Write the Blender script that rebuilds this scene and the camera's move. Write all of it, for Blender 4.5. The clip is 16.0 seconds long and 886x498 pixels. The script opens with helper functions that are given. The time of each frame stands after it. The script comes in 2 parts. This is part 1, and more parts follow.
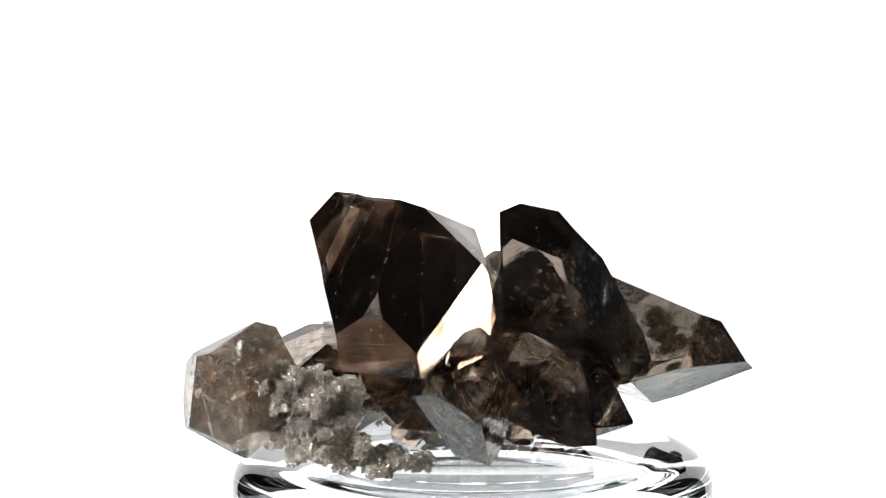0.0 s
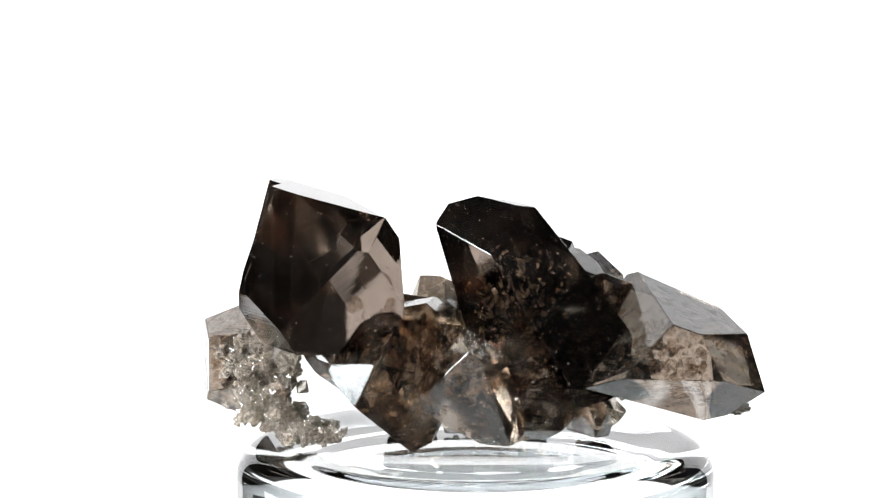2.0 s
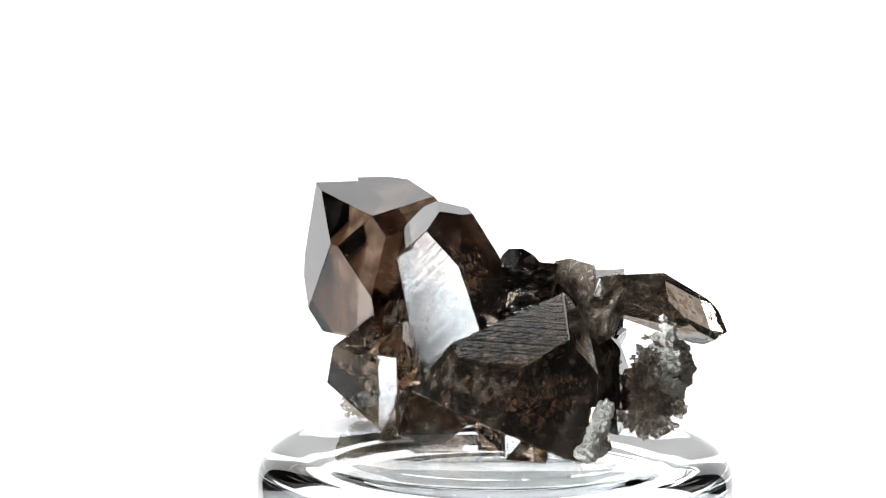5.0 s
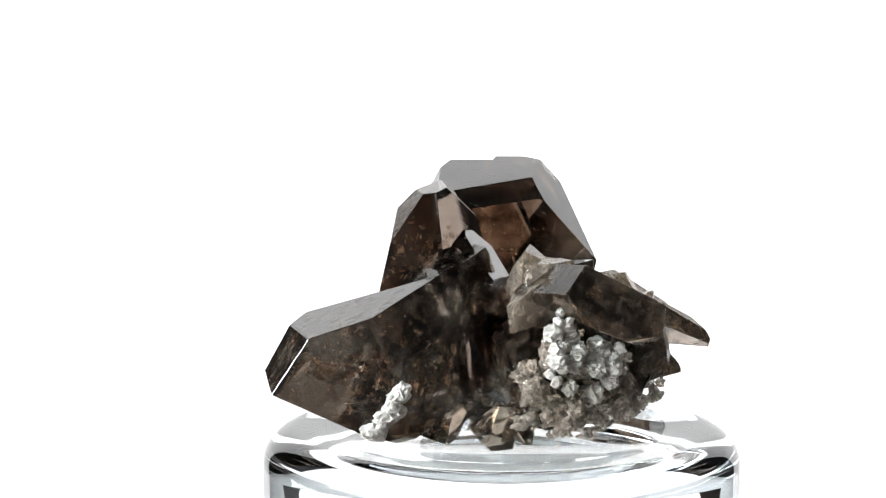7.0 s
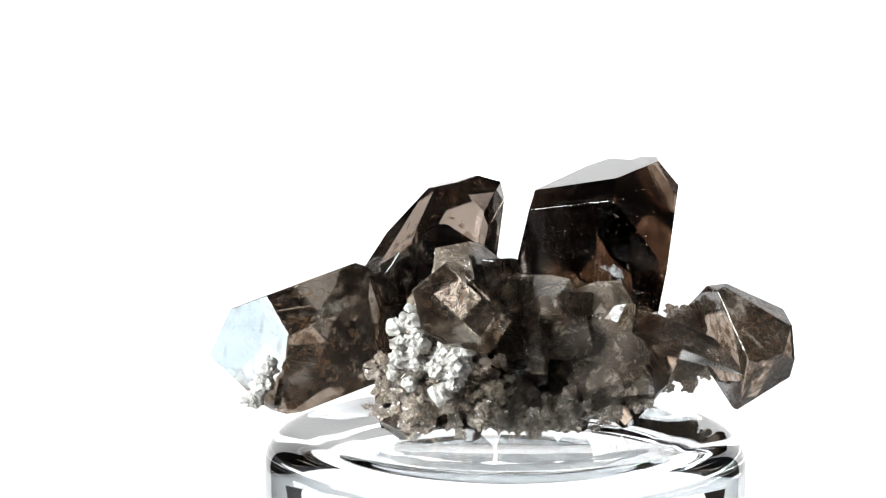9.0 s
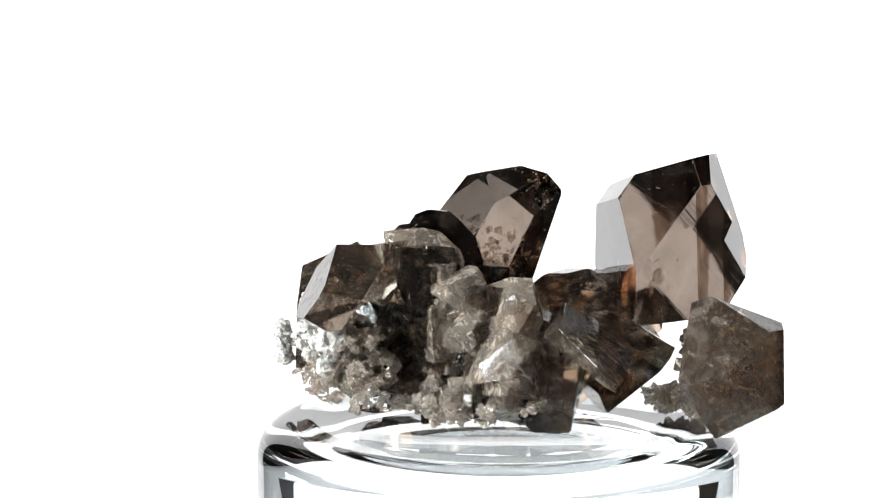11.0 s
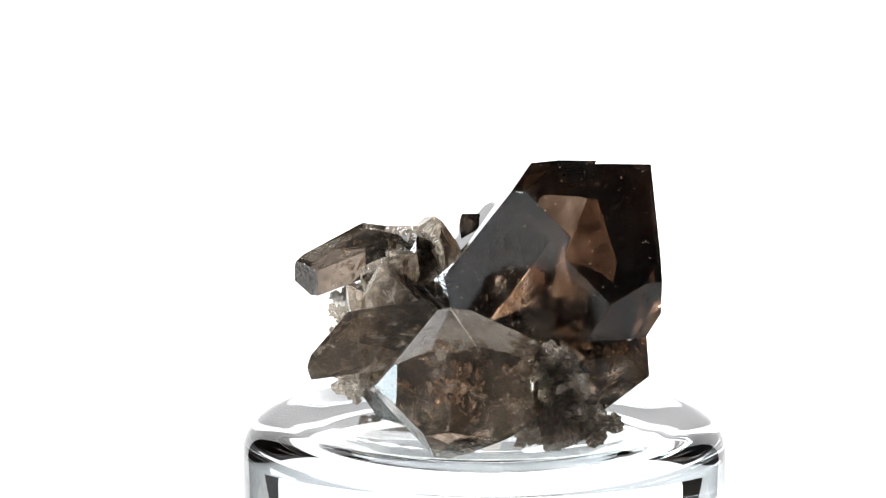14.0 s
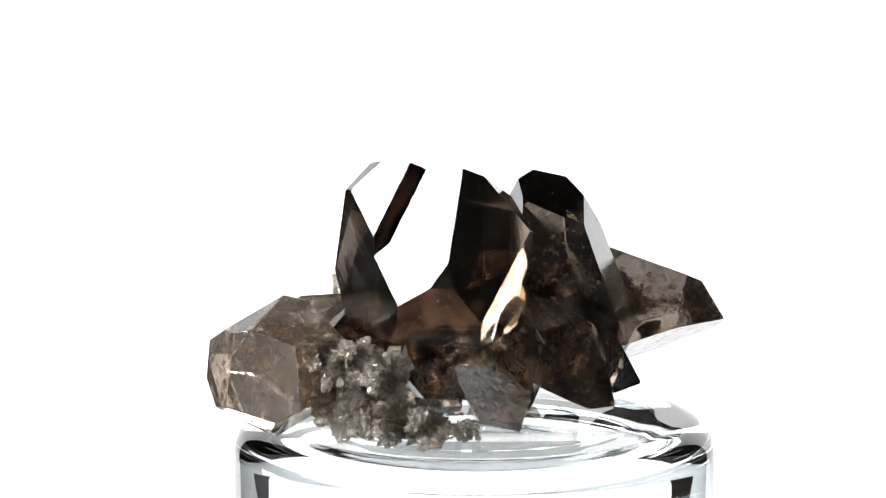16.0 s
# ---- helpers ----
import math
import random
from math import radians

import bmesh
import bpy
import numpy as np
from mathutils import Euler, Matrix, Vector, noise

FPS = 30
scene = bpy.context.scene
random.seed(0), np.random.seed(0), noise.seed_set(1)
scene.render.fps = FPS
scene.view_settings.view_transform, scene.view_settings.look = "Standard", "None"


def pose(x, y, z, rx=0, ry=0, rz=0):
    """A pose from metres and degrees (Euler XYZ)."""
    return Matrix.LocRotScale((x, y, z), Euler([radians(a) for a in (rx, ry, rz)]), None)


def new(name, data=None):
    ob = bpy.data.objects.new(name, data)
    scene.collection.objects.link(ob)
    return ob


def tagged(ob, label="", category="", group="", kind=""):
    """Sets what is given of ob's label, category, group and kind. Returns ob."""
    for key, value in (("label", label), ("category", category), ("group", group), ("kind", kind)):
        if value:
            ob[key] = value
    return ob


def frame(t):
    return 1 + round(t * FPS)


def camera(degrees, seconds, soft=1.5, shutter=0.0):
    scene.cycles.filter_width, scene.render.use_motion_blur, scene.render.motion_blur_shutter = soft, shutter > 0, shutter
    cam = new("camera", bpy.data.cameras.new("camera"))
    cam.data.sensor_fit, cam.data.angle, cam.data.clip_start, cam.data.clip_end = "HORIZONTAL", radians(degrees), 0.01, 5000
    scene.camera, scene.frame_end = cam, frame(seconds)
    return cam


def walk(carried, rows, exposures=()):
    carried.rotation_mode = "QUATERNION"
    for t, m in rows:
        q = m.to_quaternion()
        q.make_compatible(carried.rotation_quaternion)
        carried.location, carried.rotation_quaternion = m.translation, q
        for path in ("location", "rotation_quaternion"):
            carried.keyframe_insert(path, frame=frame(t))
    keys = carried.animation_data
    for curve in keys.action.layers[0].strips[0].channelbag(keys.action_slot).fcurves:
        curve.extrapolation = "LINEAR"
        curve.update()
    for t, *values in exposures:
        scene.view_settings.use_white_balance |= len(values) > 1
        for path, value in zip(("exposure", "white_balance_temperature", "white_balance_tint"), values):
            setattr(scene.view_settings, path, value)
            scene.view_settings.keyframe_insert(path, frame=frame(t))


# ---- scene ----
# The camera stands before a turning glass and is nudged a little while it films.
cam = camera(29.08, 16.0, soft=1.0)
walk(cam, [
    (0, pose(0, -0.25, 0.04440, 85.572, 0, 1.581)),
    (0.5, pose(0, -0.25, 0.04418, 85.568, 0, 1.604)),
    (1, pose(0, -0.25, 0.04400, 85.568, 0, 1.596)),
    (1.5, pose(0, -0.25, 0.04392, 85.481, 0, 1.550)),
    (2, pose(0, -0.25, 0.04391, 85.428, 0, 1.534)),
    (2.5, pose(0, -0.25, 0.04398, 85.507, 0, 1.605)),
    (3, pose(0, -0.25, 0.04412, 85.359, 0, 1.604)),
    (3.5, pose(0, -0.25, 0.04429, 85.179, 0, 1.650)),
    (4, pose(0, -0.25, 0.04461, 85.131, 0, 1.696)),
    (5, pose(0, -0.25, 0.04609, 85.157, 0, 1.677)),
    (6, pose(0, -0.25, 0.04574, 84.795, 0, 1.668)),
    (6.5, pose(0, -0.25, 0.04615, 84.638, 0, 1.670)),
    (7, pose(0, -0.25, 0.04660, 84.414, 0, 1.617)),
    (7.5, pose(0, -0.25, 0.04662, 84.321, 0, 1.602)),
    (8, pose(0, -0.25, 0.04651, 84.280, 0, 1.655)),
    (8.5, pose(0, -0.25, 0.04641, 84.374, 0, 1.642)),
    (9, pose(0, -0.25, 0.04632, 84.380, 0, 1.689)),
    (10, pose(0, -0.25, 0.04628, 84.224, 0, 1.692)),
    (11, pose(0, -0.25, 0.04616, 84.081, 0, 1.718)),
    (11.5, pose(0, -0.25, 0.04644, 84.021, 0, 1.683)),
    (12, pose(0, -0.25, 0.04676, 83.953, 0, 1.707)),
    (12.5, pose(0, -0.25, 0.04689, 83.878, 0, 1.725)),
    (13, pose(0, -0.25, 0.04694, 83.898, 0, 1.741)),
    (13.5, pose(0, -0.25, 0.04696, 83.744, 0, 1.748)),
    (14, pose(0, -0.25, 0.04692, 83.781, 0, 1.780)),
    (14.5, pose(0, -0.25, 0.04677, 83.845, 0, 1.846)),
    (15, pose(0, -0.25, 0.04656, 83.996, 0, 1.783)),
    (15.5, pose(0, -0.25, 0.04630, 84.017, 0, 1.757)),
    (16, pose(0, -0.25, 0.04601, 84.071, 0, 1.635)),
])

MM = 0.001


# ---- light ----
world = bpy.data.worlds.new("room_air")
scene.world = world
world.use_nodes = True
world.node_tree.nodes["Background"].inputs["Color"].default_value = (0.5, 0.55, 0.62, 1)
world.node_tree.nodes["Background"].inputs["Strength"].default_value = 0.08
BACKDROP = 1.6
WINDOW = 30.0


# ---- materials ----
def material(name):
    m = bpy.data.materials.new(name)
    m.use_nodes = True
    m.node_tree.nodes.clear()
    return m, m.node_tree.nodes, m.node_tree.links


def add(nodes, kind, **values):
    n = nodes.new(kind)
    for key, value in values.items():
        n.inputs[key.replace("_", " ")].default_value = value
    return n


def ramp(nodes, stops):
    n = nodes.new("ShaderNodeValToRGB")
    while len(n.color_ramp.elements) < len(stops):
        n.color_ramp.elements.new(0.5)
    for e, (at, colour) in zip(n.color_ramp.elements, stops):
        e.position, e.color = at, colour
    return n


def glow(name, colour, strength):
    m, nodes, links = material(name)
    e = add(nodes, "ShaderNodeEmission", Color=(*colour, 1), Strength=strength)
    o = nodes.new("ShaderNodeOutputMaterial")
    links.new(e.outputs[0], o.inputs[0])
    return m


def quartz(name, clear, dark, veil=0.15, veil_colour=(0.40, 0.33, 0.27), streak=0.12, rough=0.004, scale=90.0, grain=0.03, floor=0.0, specks=0.5, etch=0.0):
    """Smoky quartz: a refracting body, uneven smoke, cloudy veils, and growth lines across the prism."""
    m, nodes, links = material(name)
    co = nodes.new("ShaderNodeTexCoord")
    n1 = add(nodes, "ShaderNodeTexNoise", Scale=scale, Detail=5.0, Roughness=0.6)
    links.new(co.outputs["Object"], n1.inputs["Vector"])
    smoke = ramp(nodes, [(0.3, (*dark, 1)), (0.7, (*clear, 1))])
    links.new(n1.outputs["Fac"], smoke.inputs[0])
    # growth lines: bands along the long axis
    sep = nodes.new("ShaderNodeSeparateXYZ")
    links.new(co.outputs["Object"], sep.inputs[0])
    comb = nodes.new("ShaderNodeCombineXYZ")
    links.new(sep.outputs["Z"], comb.inputs["Z"])
    n2 = add(nodes, "ShaderNodeTexNoise", Scale=900.0, Detail=4.0, Roughness=0.7)
    links.new(comb.outputs[0], n2.inputs["Vector"])
    n3 = add(nodes, "ShaderNodeTexNoise", Scale=420.0, Detail=6.0, Roughness=0.65)
    links.new(co.outputs["Object"], n3.inputs["Vector"])
    b1 = add(nodes, "ShaderNodeBump", Strength=streak, Distance=0.0003)
    side = nodes.new("ShaderNodeSeparateXYZ")
    links.new(co.outputs["Normal"], side.inputs[0])
    tilt = nodes.new("ShaderNodeMath")
    tilt.operation = "ABSOLUTE"
    links.new(side.outputs["Z"], tilt.inputs[0])
    flank = ramp(nodes, [(0.15, (1, 1, 1, 1)), (0.45, (0.04, 0.04, 0.04, 1))])
    links.new(tilt.outputs[0], flank.inputs[0])
    lines = nodes.new("ShaderNodeMath")
    lines.operation = "MULTIPLY"
    links.new(n2.outputs["Fac"], lines.inputs[0])
    links.new(flank.outputs[0], lines.inputs[1])
    links.new(lines.outputs[0], b1.inputs["Height"])
    b2 = add(nodes, "ShaderNodeBump", Strength=grain, Distance=0.0003)
    links.new(n3.outputs["Fac"], b2.inputs["Height"])
    links.new(b1.outputs[0], b2.inputs["Normal"])
    g = add(nodes, "ShaderNodeBsdfPrincipled", IOR=1.55, Roughness=rough)
    g.inputs["Transmission Weight"].default_value = 1.0
    links.new(smoke.outputs[0], g.inputs["Base Color"])
    links.new(b2.outputs[0], g.inputs["Normal"])
    # veils of tiny inclusions and dust
    n4 = add(nodes, "ShaderNodeTexNoise", Scale=scale * 2.2, Detail=8.0, Roughness=0.7, Distortion=0.6)
    links.new(co.outputs["Object"], n4.inputs["Vector"])
    mask = ramp(nodes, [(0.52, (floor, floor, floor, 1)), (0.64, (veil, veil, veil, 1))])
    links.new(n4.outputs["Fac"], mask.inputs[0])
    # dust specks on the faces
    n5 = add(nodes, "ShaderNodeTexNoise", Scale=1500.0, Detail=3.0, Roughness=0.6)
    links.new(co.outputs["Object"], n5.inputs["Vector"])
    dust = ramp(nodes, [(0.66, (0, 0, 0, 1)), (0.72, (specks, specks, specks, 1))])
    links.new(n5.outputs["Fac"], dust.inputs[0])
    # etched growth lines, whitish on the prism faces
    etched = ramp(nodes, [(0.58, (0, 0, 0, 1)), (0.66, (etch, etch, etch, 1))])
    links.new(n2.outputs["Fac"], etched.inputs[0])
    on_flank = nodes.new("ShaderNodeMath")
    on_flank.operation = "MULTIPLY"
    links.new(etched.outputs[0], on_flank.inputs[0])
    links.new(flank.outputs[0], on_flank.inputs[1])
    total = nodes.new("ShaderNodeMath")
    total.operation = "MAXIMUM"
    links.new(dust.outputs[0], total.inputs[0])
    links.new(on_flank.outputs[0], total.inputs[1])
    amount = nodes.new("ShaderNodeMath")
    amount.operation = "MAXIMUM"
    links.new(total.outputs[0], amount.inputs[0])
    links.new(mask.outputs[0], amount.inputs[1])
    d = add(nodes, "ShaderNodeBsdfDiffuse", Color=(*veil_colour, 1))
    tr = add(nodes, "ShaderNodeBsdfTranslucent", Color=(*veil_colour, 1))
    both = nodes.new("ShaderNodeMixShader")
    both.inputs[0].default_value = 0.5
    links.new(d.outputs[0], both.inputs[1])
    links.new(tr.outputs[0], both.inputs[2])
    mix = nodes.new("ShaderNodeMixShader")
    links.new(amount.outputs[0], mix.inputs[0])
    links.new(g.outputs[0], mix.inputs[1])
    links.new(both.outputs[0], mix.inputs[2])
    o = nodes.new("ShaderNodeOutputMaterial")
    links.new(mix.outputs[0], o.inputs[0])
    return m


def plain(name, colour, rough=0.6, bump=0.3, scale=300.0, spread=0.15):
    m, nodes, links = material(name)
    co = nodes.new("ShaderNodeTexCoord")
    n1 = add(nodes, "ShaderNodeTexNoise", Scale=scale, Detail=6.0, Roughness=0.65)
    links.new(co.outputs["Object"], n1.inputs["Vector"])
    r = ramp(nodes, [(0.3, (*[c * (1 - spread) for c in colour], 1)), (0.7, (*[min(1, c * (1 + spread)) for c in colour], 1))])
    links.new(n1.outputs["Fac"], r.inputs[0])
    b = add(nodes, "ShaderNodeBump", Strength=bump, Distance=0.0004)
    links.new(n1.outputs["Fac"], b.inputs["Height"])
    g = add(nodes, "ShaderNodeBsdfPrincipled", Roughness=rough)
    links.new(r.outputs[0], g.inputs["Base Color"])
    links.new(b.outputs[0], g.inputs["Normal"])
    o = nodes.new("ShaderNodeOutputMaterial")
    links.new(g.outputs[0], o.inputs[0])
    return m


SMOKY = quartz("smoky_quartz", (0.35, 0.284, 0.24), (0.175, 0.136, 0.109), 0.025, streak=0.17, grain=0.012, rough=0.0, etch=0.22)
DEEP = quartz("deep_smoky_quartz", (0.78, 0.64, 0.52), (0.40, 0.31, 0.235), 0.24, (0.38, 0.30, 0.235), grain=0.14, scale=260.0)
CLOUDY = quartz("cloudy_smoky_quartz", (0.37, 0.30, 0.245), (0.185, 0.145, 0.112), 0.36, (0.27, 0.215, 0.165), grain=0.04, scale=260.0, floor=0.02, etch=0.25)
GREY = quartz("grey_smoky_quartz", (0.52, 0.43, 0.355), (0.27, 0.215, 0.17), 0.55, (0.30, 0.24, 0.19), grain=0.07, scale=230.0, floor=0.08, rough=0.02)
PALE = quartz("pale_quartz", (0.98, 0.95, 0.91), (0.88, 0.82, 0.74), 0.60, (0.74, 0.64, 0.54), 0.0, 0.02, 300.0, 0.22, 0.24)
MATRIX = quartz("broken_quartz", (0.92, 0.82, 0.71), (0.68, 0.57, 0.46), 0.80, (0.60, 0.495, 0.395), 0.0, 0.05, 300.0, 0.40, 0.28)
CRUST = plain("white_crust", (0.47, 0.44, 0.395), 0.45, 0.8, 1100.0, 0.35)
WALL = plain("grey_wall_paint", (0.078, 0.068, 0.06), 0.8, 0.1, 6.0, 0.1)
TABLE = plain("brown_table_top", (0.12, 0.092, 0.072), 0.5, 0.05, 30.0, 0.25)
BOUNCE_PAPER = plain("bounce_paper", (0.60, 0.60, 0.60), 0.7, 0.03, 60.0, 0.03)
m, nodes, links = material("clear_glass")
g = add(nodes, "ShaderNodeBsdfPrincipled", IOR=1.5, Roughness=0.0, Base_Color=(0.985, 0.995, 0.99, 1))
g.inputs["Transmission Weight"].default_value = 1.0
o = nodes.new("ShaderNodeOutputMaterial")
links.new(g.outputs[0], o.inputs[0])
GLASS = m


def mesh_of(bm, name, mat, smooth=False):
    me = bpy.data.meshes.new(name)
    for f in bm.faces:
        f.smooth = smooth
    bm.to_mesh(me)
    bm.free()
    me.materials.append(mat)
    return me


def part(name, bm, mat, parent, label="", smooth=False):
    ob = new(name, mesh_of(bm, name, mat, smooth))
    ob.parent = parent
    return tagged(ob, label)


# ---- the room ----
def slab(name, size, place, mat, label, kind="structure", category=""):
    bm = bmesh.new()
    bmesh.ops.create_cube(bm, size=1)
    bmesh.ops.scale(bm, vec=size, verts=bm.verts)
    ob = new(name, mesh_of(bm, name, mat))
    ob.location = place
    return tagged(ob, label, category, kind=kind)


TABLE_Z = -0.090
# the backdrop's brightness is its own emission, no lamp lights it
BACK = glow("self_lit_backdrop", (0.985, 0.99, 1.0), BACKDROP)
slab("table", (1.7, 0.93, 0.03), (0, -0.265, TABLE_Z - 0.017), TABLE, "brown wooden table top under the upturned glass")
# white sheet added out of view to bounce light up into the glass
slab("bounce_sheet", (0.60, 0.22, 0.002), (0, 0.085, TABLE_Z - 0.001), BOUNCE_PAPER, "added plain white bounce sheet lying flat on the table", "", "paper")
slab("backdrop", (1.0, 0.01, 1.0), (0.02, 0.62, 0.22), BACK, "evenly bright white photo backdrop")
slab("wall_south", (5.2, 0.1, 3.4), (0, -2.0, 0.6), WALL, "plain grey room wall")
# unseen wall, set right behind the window slab to block its back light
slab("wall_west", (0.1, 4.0, 3.4), (-0.922, -0.2, 0.6), WALL, "plain grey room wall")
slab("wall_east", (0.1, 4.0, 3.4), (2.4, -0.2, 0.6), WALL, "plain grey room wall")
slab("ceiling", (5.2, 4.0, 0.1), (0, -0.2, 2.35), WALL, "plain grey room ceiling")
slab("floor", (5.2, 4.0, 0.1), (0, -0.2, -1.05), WALL, "plain grey room floor")
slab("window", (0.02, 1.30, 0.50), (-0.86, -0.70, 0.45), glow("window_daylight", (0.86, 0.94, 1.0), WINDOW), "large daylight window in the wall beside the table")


# unseen glowing panel, placed so the long crystal's hexagonal face flashes
slab("flash_panel", (0.02, 0.32, 0.20), (-0.86, 0.20, -0.11), glow("panel_light", (0.76, 0.92, 1.0), 15.0), "small pale blue panel added to make the hexagonal face flash")


# ---- the upturned glass ----
def lathe(profile, steps=128, inward=False):
    bm = bmesh.new()
    rings = []
    for r, z in profile:
        if r < 1e-6:
            rings.append([bm.verts.new((0, 0, z * MM))])
        else:
            rings.append([bm.verts.new((r * MM * math.cos(2 * math.pi * k / steps), r * MM * math.sin(2 * math.pi * k / steps), z * MM)) for k in range(steps)])
    for a, b in zip(rings, rings[1:]):
        for k in range(steps):
            j = (k + 1) % steps
            quad = [a[k % len(a)], a[j % len(a)], b[j % len(b)], b[k % len(b)]]
            quad = list(dict.fromkeys(quad))
            if len(quad) > 2:
                bm.faces.new(quad)
    # the glass lies below and inside its outer sheets, and outside its hollow
    bm.normal_update()
    f = max(bm.faces, key=lambda f: f.calc_center_median().xy.length)
    out = f.normal.dot(Vector((*f.calc_center_median().xy, 0))) > 0
    if out == inward:
        bmesh.ops.reverse_faces(bm, faces=bm.faces)
    return bm


def arc(cx, cz, r, a0, a1, n=6):
    return [(cx + r * math.cos(radians(a0 + (a1 - a0) * k / n)), cz + r * math.sin(radians(a0 + (a1 - a0) * k / n))) for k in range(n + 1)]


TOP = -4.3
glass = new("glass_tumbler")
tagged(glass, "clear upturned thick-based drinking glass standing on the table", "glass")
upper_side = [(0, -4.9), (14, -4.9), (22, -4.85), (24.5, -4.6), (26.5, -4.35), (28, TOP), (30.0, TOP)] + arc(30.4, TOP - 5.0, 5.0, 87, 0, 14) + [(35.4, -24)]
foot_side = [(35.4, -24), (35.4, -40), (35.2, -86.0)]
rim_side = [(35.2, -86.0), (35.2, -88.0)] + arc(34.2, -89.0, 1.0, 0, -180, 6) + [(33.2, -86.0)]
hollow_side = [(33.2, -86.0), (33.0, -60), (32.0, -36)] + arc(25, -31, 7, 0, 90, 8) + [(12, -23.0), (0, -22.5)]
part("base", lathe(upper_side), GLASS, glass, "thick rounded clear glass base", smooth=True)
part("wall", lathe(foot_side), GLASS, glass, smooth=True)
part("rim", lathe(rim_side), GLASS, glass, smooth=True)
part("hollow", lathe(hollow_side, inward=True), GLASS, glass, "domed inner surface of the glass", smooth=True)


# ---- crystals ----
def direction(az, el):
    return Vector((math.cos(radians(az)) * math.cos(radians(el)), math.sin(radians(az)) * math.cos(radians(el)), math.sin(radians(el))))


def crystal_frame(az, el, spin):
    c = direction(az, el)
    u = Vector((0, 0, 1)).cross(c).normalized()
    w = c.cross(u)
    x = math.cos(radians(spin)) * u + math.sin(radians(spin)) * w
    y = c.cross(x)
    return Matrix((x, y, c)).transposed()


def cut_solid(planes, size=80.0, bevel=0.12):
    """A convex solid bounded by planes (normal, distance in mm)."""
    bm = bmesh.new()
    bmesh.ops.create_cube(bm, size=size)
    for n, d in planes:
        geom = bm.verts[:] + bm.edges[:] + bm.faces[:]
        r = bmesh.ops.bisect_plane(bm, geom=geom, dist=1e-5, plane_co=n * d, plane_no=n, clear_outer=True)
        edges = [e for e in r["geom_cut"] if isinstance(e, bmesh.types.BMEdge)]
        if len(edges) > 2:
            bmesh.ops.contextual_create(bm, geom=edges)
    bmesh.ops.remove_doubles(bm, verts=bm.verts, dist=0.02)
    bmesh.ops.dissolve_degenerate(bm, dist=0.02, edges=bm.edges)
    if bevel:
        bmesh.ops.bevel(bm, geom=bm.edges[:], offset=bevel, segments=1, affect="EDGES", profile=0.5, clamp_overlap=True)
    bmesh.ops.scale(bm, vec=(MM, MM, MM), verts=bm.verts)
    bmesh.ops.recalc_face_normals(bm, faces=bm.faces)
    return bm


RHOMB = 38.2


def habit(prism, tip, base):
    """Face normals and distances of a quartz crystal: six prism faces, six at the tip, six at the base (None: face missing)."""
    planes = []
    for k in range(6):
        if prism[k] is not None:
            planes.append((direction(60 * k, 0), prism[k]))
        if tip[k] is not None:
            planes.append((direction(60 * k, RHOMB), tip[k]))
        if base[k] is not None:
            planes.append((direction(60 * k, -RHOMB), base[k]))
    return planes


cluster = new("quartz_cluster")
tagged(cluster, "cluster of smoky brown quartz crystals resting on an upturned glass", "mineral")


def crystal(name, centre, axis, prism, tip, base, mat, label, cuts=(), bevel=0.12):
    frame_ = crystal_frame(*axis)
    inv = frame_.transposed()
    planes = habit(prism, tip, base) + [(inv @ direction(az, el), d) for az, el, d in cuts]
    ob = part(name, cut_solid(planes, bevel=bevel), mat, cluster, label)
    ob.matrix_basis = Matrix.Translation(Vector(centre) * MM) @ frame_.to_4x4()
    return ob


N6 = (None,) * 6


def faceted(centre, axis, faces, mat, label, bevel=0.12):
    """A crystal with its own set of faces (azimuth, elevation, distance in mm), its long axis along axis."""
    return crystal("crystal", centre, axis, N6, N6, N6, mat, label, faces, bevel)


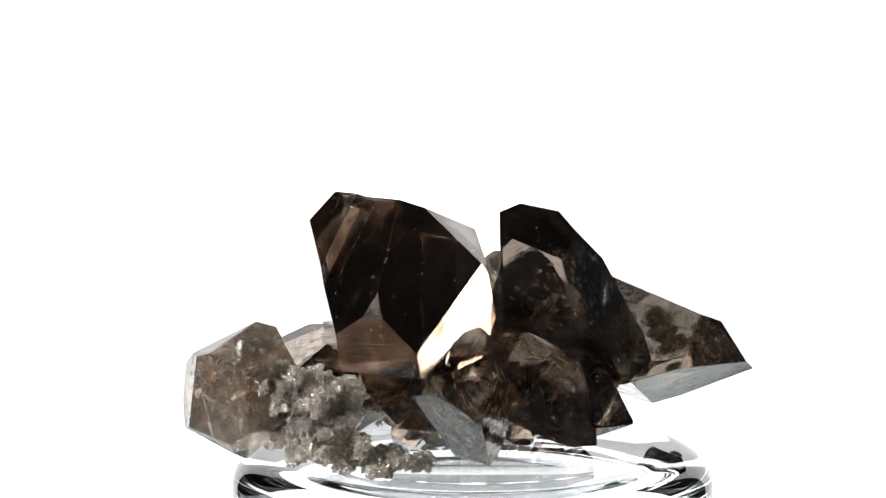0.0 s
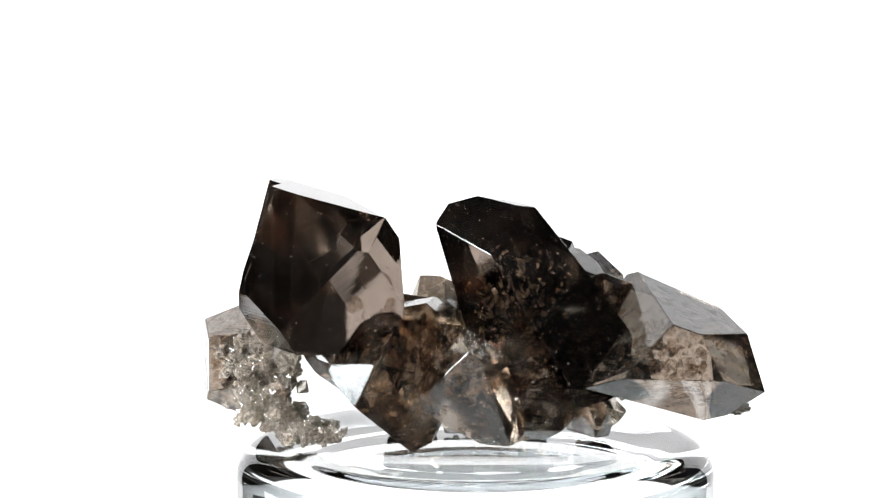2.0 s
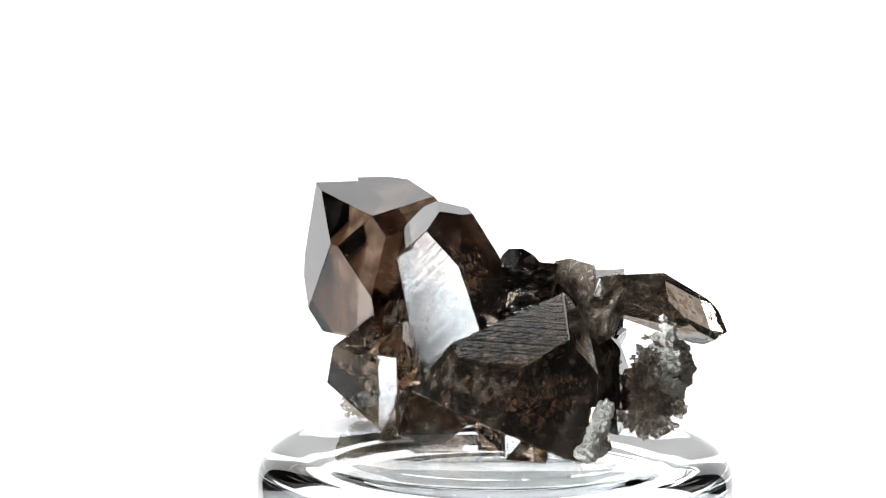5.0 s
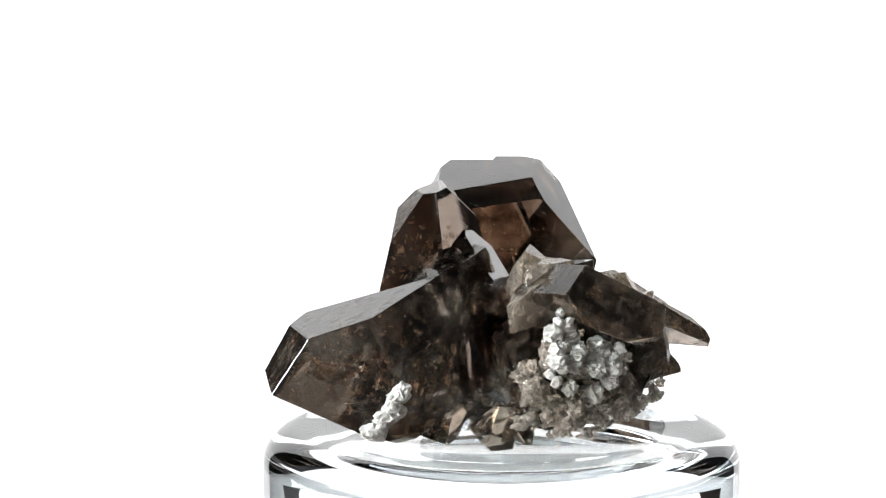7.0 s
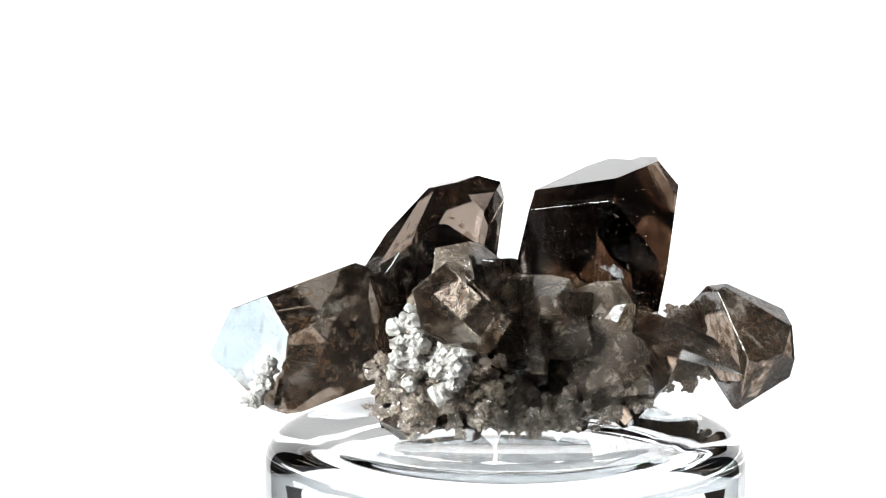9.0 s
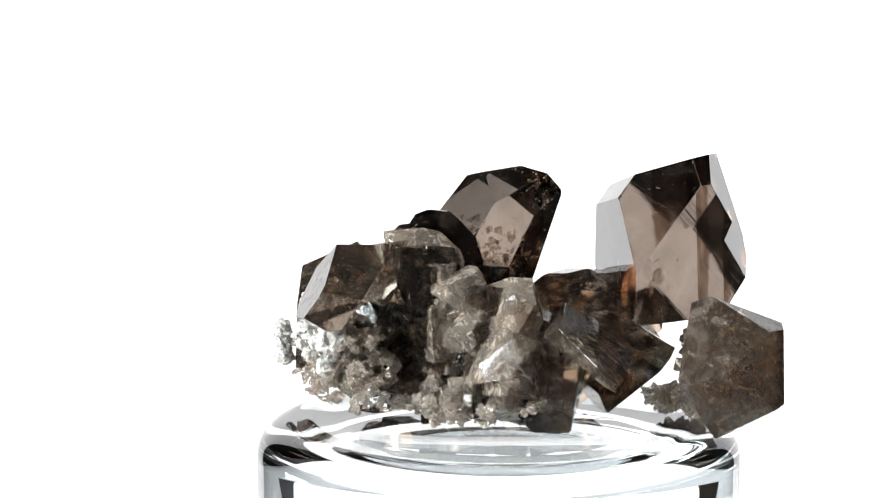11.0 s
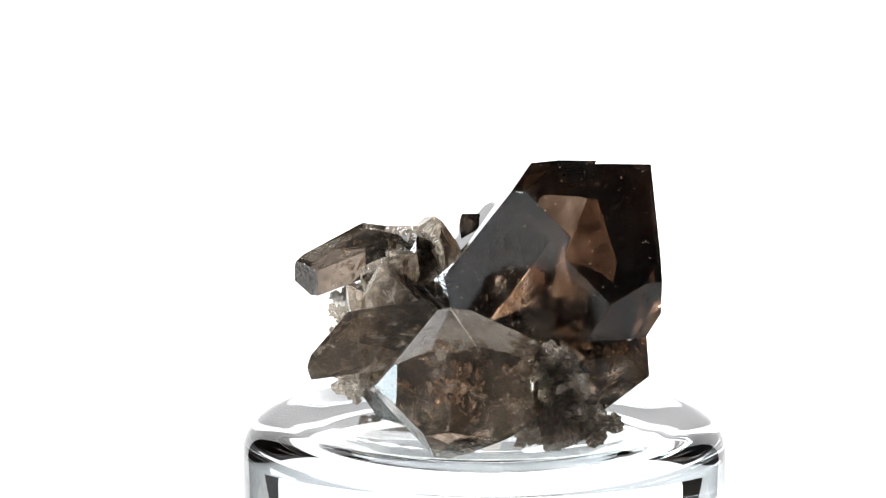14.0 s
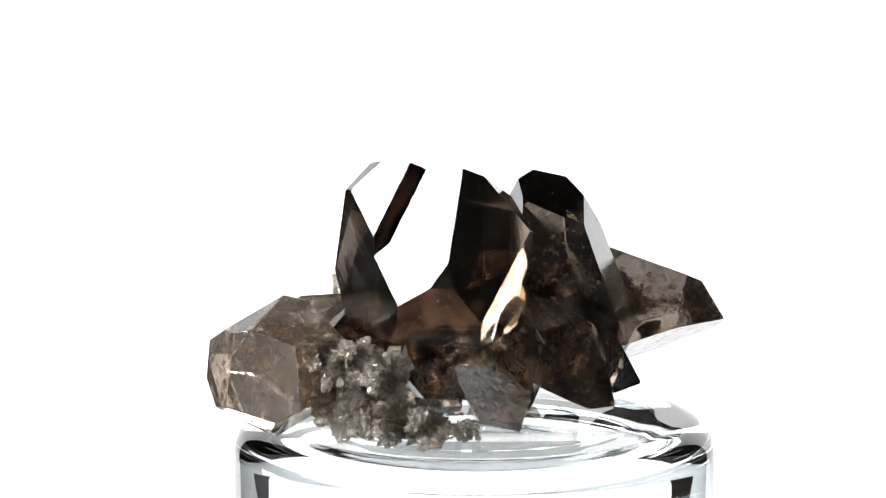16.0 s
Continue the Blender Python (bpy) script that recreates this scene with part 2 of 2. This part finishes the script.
def stepped(centre, axis, faces, step_face, lift, line, mat, label, bevel=0.1):
    """A faceted crystal on which one face (azimuth, elevation, distance) is a growth step: beyond a line (two points) it stands higher by lift."""
    frame_ = crystal_frame(*axis)
    inv = frame_.transposed()
    planes = [(inv @ direction(az, el), d) for az, el, d in faces]
    az, el, d = step_face
    n = inv @ direction(az, el)
    p, q = [inv @ (Vector(v) - Vector(centre)) for v in line]
    across = (q - p).cross(n).normalized()
    if across.dot(inv @ (Vector(centre) + Vector((0, -6, 0)) - Vector(line[0]))) < 0:
        across = -across
    at = across.dot(p)
    low = cut_solid(planes + [(n, d), (-across, -at)], bevel=0)
    high = cut_solid(planes + [(n, d + lift), (across, at)], bevel=0)
    # the high half keeps only the riser of its inner wall, the low half loses its inner wall
    wall = [f for f in high.faces if f.normal.dot(across) > 0.999 and abs(f.calc_center_median().dot(across) / MM - at) < 0.05]
    geom = wall + [e for f in wall for e in f.edges] + [v for f in wall for v in f.verts]
    bmesh.ops.bisect_plane(high, geom=list(dict.fromkeys(geom)), dist=1e-7, plane_co=n * d * MM, plane_no=n)
    gone = [f for f in high.faces if f.normal.dot(across) > 0.999 and abs(f.calc_center_median().dot(across) / MM - at) < 0.05 and f.calc_center_median().dot(n) / MM < d]
    bmesh.ops.delete(high, geom=gone, context="FACES")
    gone = [f for f in low.faces if f.normal.dot(across) < -0.999 and abs(f.calc_center_median().dot(across) / MM - at) < 0.05]
    bmesh.ops.delete(low, geom=gone, context="FACES")
    me = bpy.data.meshes.new("half")
    high.to_mesh(me)
    high.free()
    low.from_mesh(me)
    bpy.data.meshes.remove(me)
    bmesh.ops.remove_doubles(low, verts=low.verts, dist=0.03 * MM)
    bmesh.ops.dissolve_limit(low, angle_limit=0.01, verts=low.verts, edges=low.edges)
    bmesh.ops.recalc_face_normals(low, faces=low.faces)
    bmesh.ops.bevel(low, geom=[e for e in low.edges if len(e.link_faces) == 2 and e.calc_face_angle() > 0.05], offset=bevel * MM, segments=1, affect="EDGES", profile=0.5, clamp_overlap=True)
    ob = part("crystal", low, mat, cluster, label)
    ob.matrix_basis = Matrix.Translation(Vector(centre) * MM) @ frame_.to_4x4()
    return ob


BIG_FACES = [
    (38.6, 73.3, 8.67), (-53.2, 5.1, 7.08), (-17, 36.1, 9.93), (9.7, 13.8, 12.71), (-167, -9.9, 8.83), (127.7, 36.3, 13.49), (70.1, -3, 12.05), (-104.8, -36.1, 10.43), (-104.5, -3.4, 9.42), (-30.4, -16.1, 9.57), (4.2, -92.3, 13.35), (189.3, 40.9, 12.21), (63.8, 36.8, 11.74), (87.2, 37.7, 13.73)]
big = stepped((-12, -26, 24), (257, 49, 21), BIG_FACES,
    (-138.5, 18.5, 5.8), 1.7, ((-15.6, -27.5, 34.5), (-22.0, -27.3, 23.0)), SMOKY,
    "largest crystal, glossy smoky brown with a stepped flat face")
leaning = faceted((8, -6, 24), (233, 45, 26), [
    (-56.3, 41.1, 4.65), (28.8, 78.5, 7.27), (152.7, 45.5, 7.59), (-24.8, 14.1, 4.87), (-0.2, 41.9, 6.15), (181.3, -2, 6.05), (51.2, 36.7, 8.09), (114.8, 30, 7.55), (-112.3, -1, 8.36), (-87, -20.5, 4.67), (67.2, 9.6, 15.5), (0.5, -92, 17.84)], SMOKY,
    "leaning dark smoky crystal with a faceted tip", 0.10)
long_one = faceted((27, 13, 11), (0, -17, 0), [
    (3.7, 69.1, 5.18), (61.7, 2.8, 5.98), (-4.4, 32.1, 8.17), (16.9, -71.8, 11.1), (-51.2, -64.9, 8), (-108.6, 45.4, 8.15), (113.8, -3.9, 9.42), (92.9, -58.5, 13.5), (95.3, 31.8, 7.61), (182.8, 7.8, 14.27), (-50, 21, 10.47), (-140.7, -68.4, 10.09)], CLOUDY,
    "long smoky crystal with a flat hexagonal face, cloudy inside", 0.12)
stubby = faceted((-36.5, -19.9, 5.4), (198, -4, 2), [
    (-70.8, 4, 9.65), (-85.2, 65.6, 8.28), (123.3, 40.6, 8.22), (93.9, -39.9, 9.07), (-51.8, -61.2, 7.49), (-122.5, 0.8, 3.89), (-157.4, 65.6, 7.3), (160, 58.2, 7.39), (167.5, 4.8, 6.44), (148.2, -40.4, 5.63), (-138.6, -54, 5.14), (201.6, 5.8, 3.9), (30.4, -11.1, 6.05), (-156.1, -60.3, 5.35), (39.5, 70.3, 12.04)], GREY,
    "stubby grey-brown translucent crystal overhanging the glass")
upper = faceted((-1.9, 21.5, 19.3), (102, -4, 21), [
    (-166.7, 54.9, 1.11), (4.3, 48.8, 3.21), (11.3, -22.8, 6.03), (-20.8, -69.1, 4.66), (-118.6, -33.3, 2.19), (114.2, 41.7, 7.02), (76, 33.7, 4.99), (52.2, -18.6, 9.97), (92, -59.4, 11.43), (166, -22.5, 10.13)], CLOUDY,
    "dark smoky crystal above white crust")
low_a = faceted((0, -17.5, 5.0), (290, -40, 34), [
    (-2.7, 26.8, 4.65), (-15.6, -14.7, 2.8), (36.9, 47.7, 10.63), (-80.6, 50.2, 8.17), (-77.4, 13.4, 8.2), (-131.4, 86.5, 11.59), (-144.4, 19.9, 9.99), (-115.5, -7.9, 9.74), (-179.7, 41.4, 11.98), (176.6, -25.4, 7.76), (-133.8, -45.5, 5.42), (150.7, 3.5, 12), (102.9, -49.7, 10.18), (64.6, -68.4, 8.84), (106.8, -11.7, 12), (37.6, -20.2, 6.42), (64.5, 7.7, 12)], DEEP,
    "dark crystal at the base of the cluster", 0.1)
low_b = faceted((7.5, -9.6, 4.2), (330, -35, 25), [
    (45.8, 20.2, 5.26), (15.8, -3.3, 7.52), (85.5, 36.5, 4.11), (-21.3, 54.7, 8), (-22.1, 15.4, 6.79), (-98.1, 28, 7), (-68.5, -0.4, 5.25), (-141.1, 46.4, 14), (-135, -20.3, 8), (-85.6, -42.6, 6.89), (-164.4, 4.7, 14), (157.1, -55.9, 1.99), (-77.2, -90.2, 5.8), (41.1, -54.6, 7.7)], DEEP,
    "dark crystal at the base of the cluster", 0.1)
low_c = crystal("crystal", (12.5, -4.0, 4.0), (340, -20, 5), (4.5, 5, 4.5, 5, 4.5, 5), (6,) * 6, (10,) * 6, DEEP, "small dark crystal low in the cluster", [(0, -90, 5.6)])
mid = faceted((5.0, 6.0, 19.4), (70, 40, 22), [
    (174.7, 16.7, 3.9), (137.9, 38.3, 2.72), (-122.4, 49.3, 5.29), (173.6, 83.8, 6.01), (-46.5, 28.4, 4.66), (-0.7, 48.4, 6.71), (-5.4, -16.7, 5.6), (25.4, 6.7, 5.14), (57.4, -51.8, 6.08), (63.4, -11.8, 8.57), (-6.4, -83.5, 12.01), (133.3, -28.1, 5.4), (110.2, 1.4, 7.43), (174.7, -50.2, 12), (-85, 9.6, 3.76)], SMOKY,
    "small grey-brown crystal between two large ones", 0.1)
beside = faceted((-27, -1, 9), (190, -20, 10), [
    (-83.5, 9.4, 7), (-45.2, 19.9, 8.09), (-134, 61.4, 1.88), (-144.9, 36.6, 2.97), (125, 41, 6.51), (157.3, 20.8, 9.44), (63.6, 46.7, 6.33), (95.4, -6.2, 5.99), (134.7, -19.8, 10.55), (50.5, -62.4, 1.51), (-57.8, -46, 6.88), (-116.8, -51.3, 3.72)], GREY,
    "brown translucent crystal beside the stubby one", 0.1)

clear_one = crystal("crystal", (9.5, 6.5, 17.0), (110, 52, 8), (4.6, 5.2, 4.4, 5.4, 4.8, 5.0), (5.6, 6.4, 5.2, 6.6, 5.8, 6.2), (14,) * 6, DEEP, "small clear brown crystal wedged between large ones", bevel=0.08)
wedge = crystal("crystal", (12.6, 7.6, 16.0), (60, 20, 14), (3.8, 3.5, 3.9, 3.6, 3.8, 3.5), (5.2, 4.8, 5.4, 5.0, 5.2, 4.9), (6,) * 6, DEEP, "brown crystal under the leaning one", bevel=0.08)

# ---- broken quartz, druse and crust ----
rng = random.Random(4)


def chip_planes(r, n, low=0.72):
    planes = []
    for k in range(n):
        d = Vector((rng.gauss(0, 1), rng.gauss(0, 1), rng.gauss(0, 1))).normalized()
        planes.append((d, r * rng.uniform(low, 1.1)))
    return planes


def shard(centre, r, mat, name="shard", n=14, label=""):
    ob = part(name, cut_solid(chip_planes(r, n), size=r * 2.6, bevel=0.07), mat, cluster, label)
    ob.matrix_basis = Matrix.Translation(Vector(centre) * MM)
    return ob


for c, r in [((-14, 4, 9), 7), ((-19, -7, 7), 6), ((-4, 6, 8), 8), ((6, 2, 9), 9), ((-10, -8, 9), 9), ((3, 14, 8), 7), ((12, 4, 10), 8), ((-20, 2, 4.5), 6)]:
    shard(c, r, DEEP, n=24)
for k in range(60):
    u, w = rng.random(), rng.random()
    p = (-21 + 24 * u, 6.5 + 8.5 * u + rng.uniform(-2.5, 2.5), 1.5 + w * (13 + 5 * u))
    shard(p, rng.uniform(1.8, 4.2), MATRIX if rng.random() < 0.75 else CLOUDY, n=11)


def pile(name, spots, mat, label, n_planes=9):
    """Many small grains grown together, in one mesh."""
    whole = bmesh.new()
    for c, r in spots:
        bm = cut_solid(chip_planes(r, n_planes), size=r * 2.4, bevel=0)
        bmesh.ops.translate(bm, vec=Vector(c) * MM, verts=bm.verts)
        me = bpy.data.meshes.new("grain")
        bm.to_mesh(me)
        bm.free()
        whole.from_mesh(me)
        bpy.data.meshes.remove(me)
    ob = part(name, whole, mat, cluster, label)
    return tagged(ob, kind="stuff")


def scatter(centre, spread, count, r0, r1, floor=-4.2):
    out = []
    for k in range(int(count * 1.9)):
        r = rng.uniform(r0, r1) * 0.72
        p = [c + s * max(-1.6, min(1.6, rng.gauss(0, 0.75))) for c, s in zip(centre, spread)]
        p[2] = max(p[2], floor + r)
        out.append((p, r))
    return out


def lumps(name, spots, mat, label, rough=0.30, fine=2):
    """Knobbly sugary masses: rounded lumps roughened at two sizes, in one mesh."""
    whole = bmesh.new()
    for c, r in spots:
        bm = bmesh.new()
        bmesh.ops.create_icosphere(bm, subdivisions=fine + (1 if r > 1.1 else 0), radius=1.0)
        off = Vector((rng.uniform(-50, 50), rng.uniform(-50, 50), rng.uniform(-50, 50)))
        sq = Vector((rng.uniform(0.8, 1.2), rng.uniform(0.8, 1.2), rng.uniform(0.75, 1.1)))
        for v in bm.verts:
            n = v.co.normalized()
            w = 1 + rough * noise.noise(n * 1.7 + off) + rough * (noise.cell(n * 2.6 * max(1, r / 1.6) + off) - 0.5) + 0.12 * noise.noise(n * 6 * r / 2 + off)
            v.co = Vector((n.x * sq.x, n.y * sq.y, n.z * sq.z)) * w * r * MM + Vector(c) * MM
            v.co.z = max(v.co.z, (TOP + 0.05) * MM)
        me = bpy.data.meshes.new("lump")
        bm.to_mesh(me)
        bm.free()
        whole.from_mesh(me)
        bpy.data.meshes.remove(me)
    ob = part(name, whole, mat, cluster, label)
    return tagged(ob, kind="stuff")


lumps("druse", scatter((-22.5, -24.0, 4.2), (3.4, 3.0, 3.0), 26, 1.2, 2.8) + scatter((-22, -24.2, 0.0), (4.0, 3.0, 1.5), 14, 1.0, 2.4), PALE, "pale grey-brown druse of tiny quartz crystals", 0.42)
lumps("druse", scatter((-25.5, -24.2, 7.5), (2.6, 1.8, 2.4), 20, 1.2, 2.6), PALE, "pale grey-brown druse of tiny quartz crystals", 0.42)
lumps("druse", scatter((-13, -23.5, -1.5), (4.5, 2.2, 1.2), 26, 0.9, 2.0), PALE, "clear icy druse of tiny quartz crystals", 0.42)
lumps("druse", scatter((-7, 12, 0.2), (8, 4.0, 1.3), 40, 0.9, 2.2) + scatter((-18, 6, 2.0), (5, 4, 2.2), 26, 0.9, 2.0), PALE, "pale grey druse along the base of the cluster", 0.42)
lumps("druse", scatter((-4.0, 22.5, 6.0), (3.6, 3.0, 3.6), 60, 0.6, 1.9), PALE, "sparkling pale druse under the dark crystal", 0.5)
lumps("crust", scatter((3.0, 25.0, 6.0), (4.2, 2.0, 4.4), 80, 0.6, 1.8), PALE, "grey translucent sugary crust", 0.5)
lumps("crust", scatter((3.8, 27.0, 11), (1.4, 1.0, 3.2), 20, 0.9, 2.0) + scatter((-1.8, 27.0, 8.6), (1.8, 1.0, 2.2), 16, 1.0, 2.4), CRUST, "white crumbly mineral crust", 0.24)
lumps("crust", [((25.6 + 0.26 * k + rng.uniform(-0.4, 0.4), 23.0 - 0.11 * k + rng.uniform(-0.3, 0.4), 6.6 - 0.40 * k + rng.uniform(-0.4, 0.4)), rng.uniform(1.0, 1.6)) for k in range(14)], CRUST, "white crumbly mineral crust", 0.2)
pile("druse", scatter((-22.5, -25.0, 4.0), (3.6, 2.6, 3.4), 40, 0.6, 1.3) + scatter((-8, 13, 2.0), (8, 3, 2), 40, 0.5, 1.2), PALE, "glassy points on the druse", 10)
for c, r in [((7.8, 16.3, -1.6), 3.0), ((-8, 0.5, -1.6), 2.8), ((1, 9, -1.4), 2.6), ((-12, -3, -1.2), 2.6), ((4, 2, -1.6), 3), ((12, 8, 0), 3.2)]:
    shard(c, r, DEEP, n=11)


# flaws inside the large crystals: healed cracks that catch the light
m, nodes, links = material("healed_crack")
co = nodes.new("ShaderNodeTexCoord")
n1 = add(nodes, "ShaderNodeTexNoise", Scale=500.0, Detail=6.0, Roughness=0.7)
links.new(co.outputs["Object"], n1.inputs["Vector"])
mask = ramp(nodes, [(0.42, (0.1, 0.1, 0.1, 1)), (0.66, (0.85, 0.85, 0.85, 1))])
links.new(n1.outputs["Fac"], mask.inputs[0])
see = add(nodes, "ShaderNodeBsdfTransparent", Color=(0.92, 0.86, 0.80, 1))
shine = add(nodes, "ShaderNodeBsdfGlossy", Color=(0.62, 0.50, 0.40, 1), Roughness=0.18)
warm = add(nodes, "ShaderNodeBsdfTranslucent", Color=(0.62, 0.46, 0.33, 1))
glint = nodes.new("ShaderNodeMixShader")
glint.inputs[0].default_value = 0.75
links.new(shine.outputs[0], glint.inputs[1])
links.new(warm.outputs[0], glint.inputs[2])
mix = nodes.new("ShaderNodeMixShader")
links.new(mask.outputs[0], mix.inputs[0])
links.new(see.outputs[0], mix.inputs[1])
links.new(glint.outputs[0], mix.inputs[2])
o = nodes.new("ShaderNodeOutputMaterial")
links.new(mix.outputs[0], o.inputs[0])
CRACK = m


def flaws(owner, centre, spread, count, r0, r1):
    bm = bmesh.new()
    inv = owner.matrix_basis.inverted()
    walls = [(p.normal.copy(), owner.data.vertices[p.vertices[0]].co.copy()) for p in owner.data.polygons if p.area > 1e-6]
    for k in range(count):
        p = Vector([c + s * max(-1.3, min(1.3, rng.gauss(0, 0.6))) for c, s in zip(centre, spread)])
        q = inv @ (p * MM)
        if any((q - v).dot(n) > -0.7 * MM for n, v in walls):
            continue
        q = Euler((rng.uniform(0, 6), rng.uniform(0, 6), rng.uniform(0, 6))).to_matrix()
        r = rng.uniform(r0, r1)
        n = rng.randint(5, 8)
        rim = []
        for a in range(n):
            rr = r * rng.uniform(0.5, 1.0)
            rim.append(bm.verts.new((p + q @ Vector((rr * math.cos(6.283 * a / n), rr * math.sin(6.283 * a / n), rng.uniform(-0.12, 0.12) * r))) * MM))
        mid_ = bm.verts.new(p * MM)
        for a in range(n):
            bm.faces.new((mid_, rim[a], rim[(a + 1) % n]))
    bmesh.ops.transform(bm, matrix=inv, verts=bm.verts)
    ob = part("flaw", bm, CRACK, owner, "glinting healed cracks inside the crystal")
    return tagged(ob, kind="stuff")


# tinted sheets added across the largest crystal, darkening long views as deep smoke would
m, nodes, links = material("depth_tint")
co = nodes.new("ShaderNodeTexCoord")
n1 = add(nodes, "ShaderNodeTexNoise", Scale=240.0, Detail=5.0, Roughness=0.65)
links.new(co.outputs["Object"], n1.inputs["Vector"])
tint = ramp(nodes, [(0.36, (0.48, 0.41, 0.35, 1)), (0.62, (0.84, 0.77, 0.71, 1))])
links.new(n1.outputs["Fac"], tint.inputs[0])
see = nodes.new("ShaderNodeBsdfTransparent")
links.new(tint.outputs[0], see.inputs["Color"])
o = nodes.new("ShaderNodeOutputMaterial")
links.new(see.outputs[0], o.inputs[0])
DEPTH_TINT = m


def depth_tint_sheets(owner, faces, along, offsets):
    """Thin tinted sheets inside a crystal, across the direction along (azimuth, elevation)."""
    inv = owner.matrix_basis.to_3x3().transposed()
    n = inv @ direction(*along)
    skin = [(inv @ direction(az, el), d - 0.45) for az, el, d in faces]
    for at in offsets:
        part("depth_tint_sheet", cut_solid(skin + [(n, at + 0.1), (-n, 0.1 - at)], bevel=0), DEPTH_TINT, owner, "added tinted sheet darkening deep views through the crystal")


depth_tint_sheets(big, BIG_FACES + [(-138.5, 18.5, 5.8)], (-112, 6), (-1.5, 3.0))
flaws(big, (-9.5, -22, 15.5), (5, 5, 4), 150, 0.12, 0.8)
flaws(big, (-10, -29.5, 19), (6, 4, 6), 120, 0.12, 0.8)
flaws(big, (-7, -21, 17), (4.5, 5, 4.5), 34, 0.8, 2.2)
flaws(leaning, (9, -4, 17), (4.5, 4.5, 5.5), 260, 0.15, 1.0)
flaws(long_one, (26, 11, 8), (8, 6, 4), 260, 0.15, 1.2)
flaws(stubby, (-34, -18, 6), (4.5, 5, 4.5), 170, 0.2, 1.3)
flaws(upper, (-2, 22, 16), (4, 6, 3), 90, 0.2, 1.2)
flaws(low_a, (-2, -16, 5), (5, 6, 5), 150, 0.2, 1.3)
flaws(low_b, (7, -10, 5), (5, 5, 4), 130, 0.2, 1.3)
flaws(beside, (-28, -1, 9), (5, 3, 3), 70, 0.3, 1.2)


def motions():
    turn = [(0, 2.69), (0.5, 12.86), (1, 23.58), (1.5, 33.88), (2, 44.12), (2.5, 54.38), (3, 65.08), (3.5, 75.36), (4, 85.67), (5, 107.21), (6, 129.22), (6.5, 140.48), (7, 151.25), (7.5, 162.55), (8, 173.76), (8.5, 184.73), (9, 196.29), (10, 218.98), (11, 241.38), (11.5, 252.23), (12, 263.44), (12.5, 273.88), (13, 284.57), (13.5, 294.89), (14, 306.31), (14.5, 316.96), (15, 328.35), (15.5, 338.73), (16, 348.70)]
    walk(cluster, [(t, pose(0, 0, 0, 0, 0, -a)) for t, a in turn])
    walk(glass, [(t, pose((-0.4 - 2.2 * math.cos(radians(a))) * MM, 2.4 * math.sin(radians(a)) * MM, 0, 0, 0, -a)) for t, a in turn])


motions()
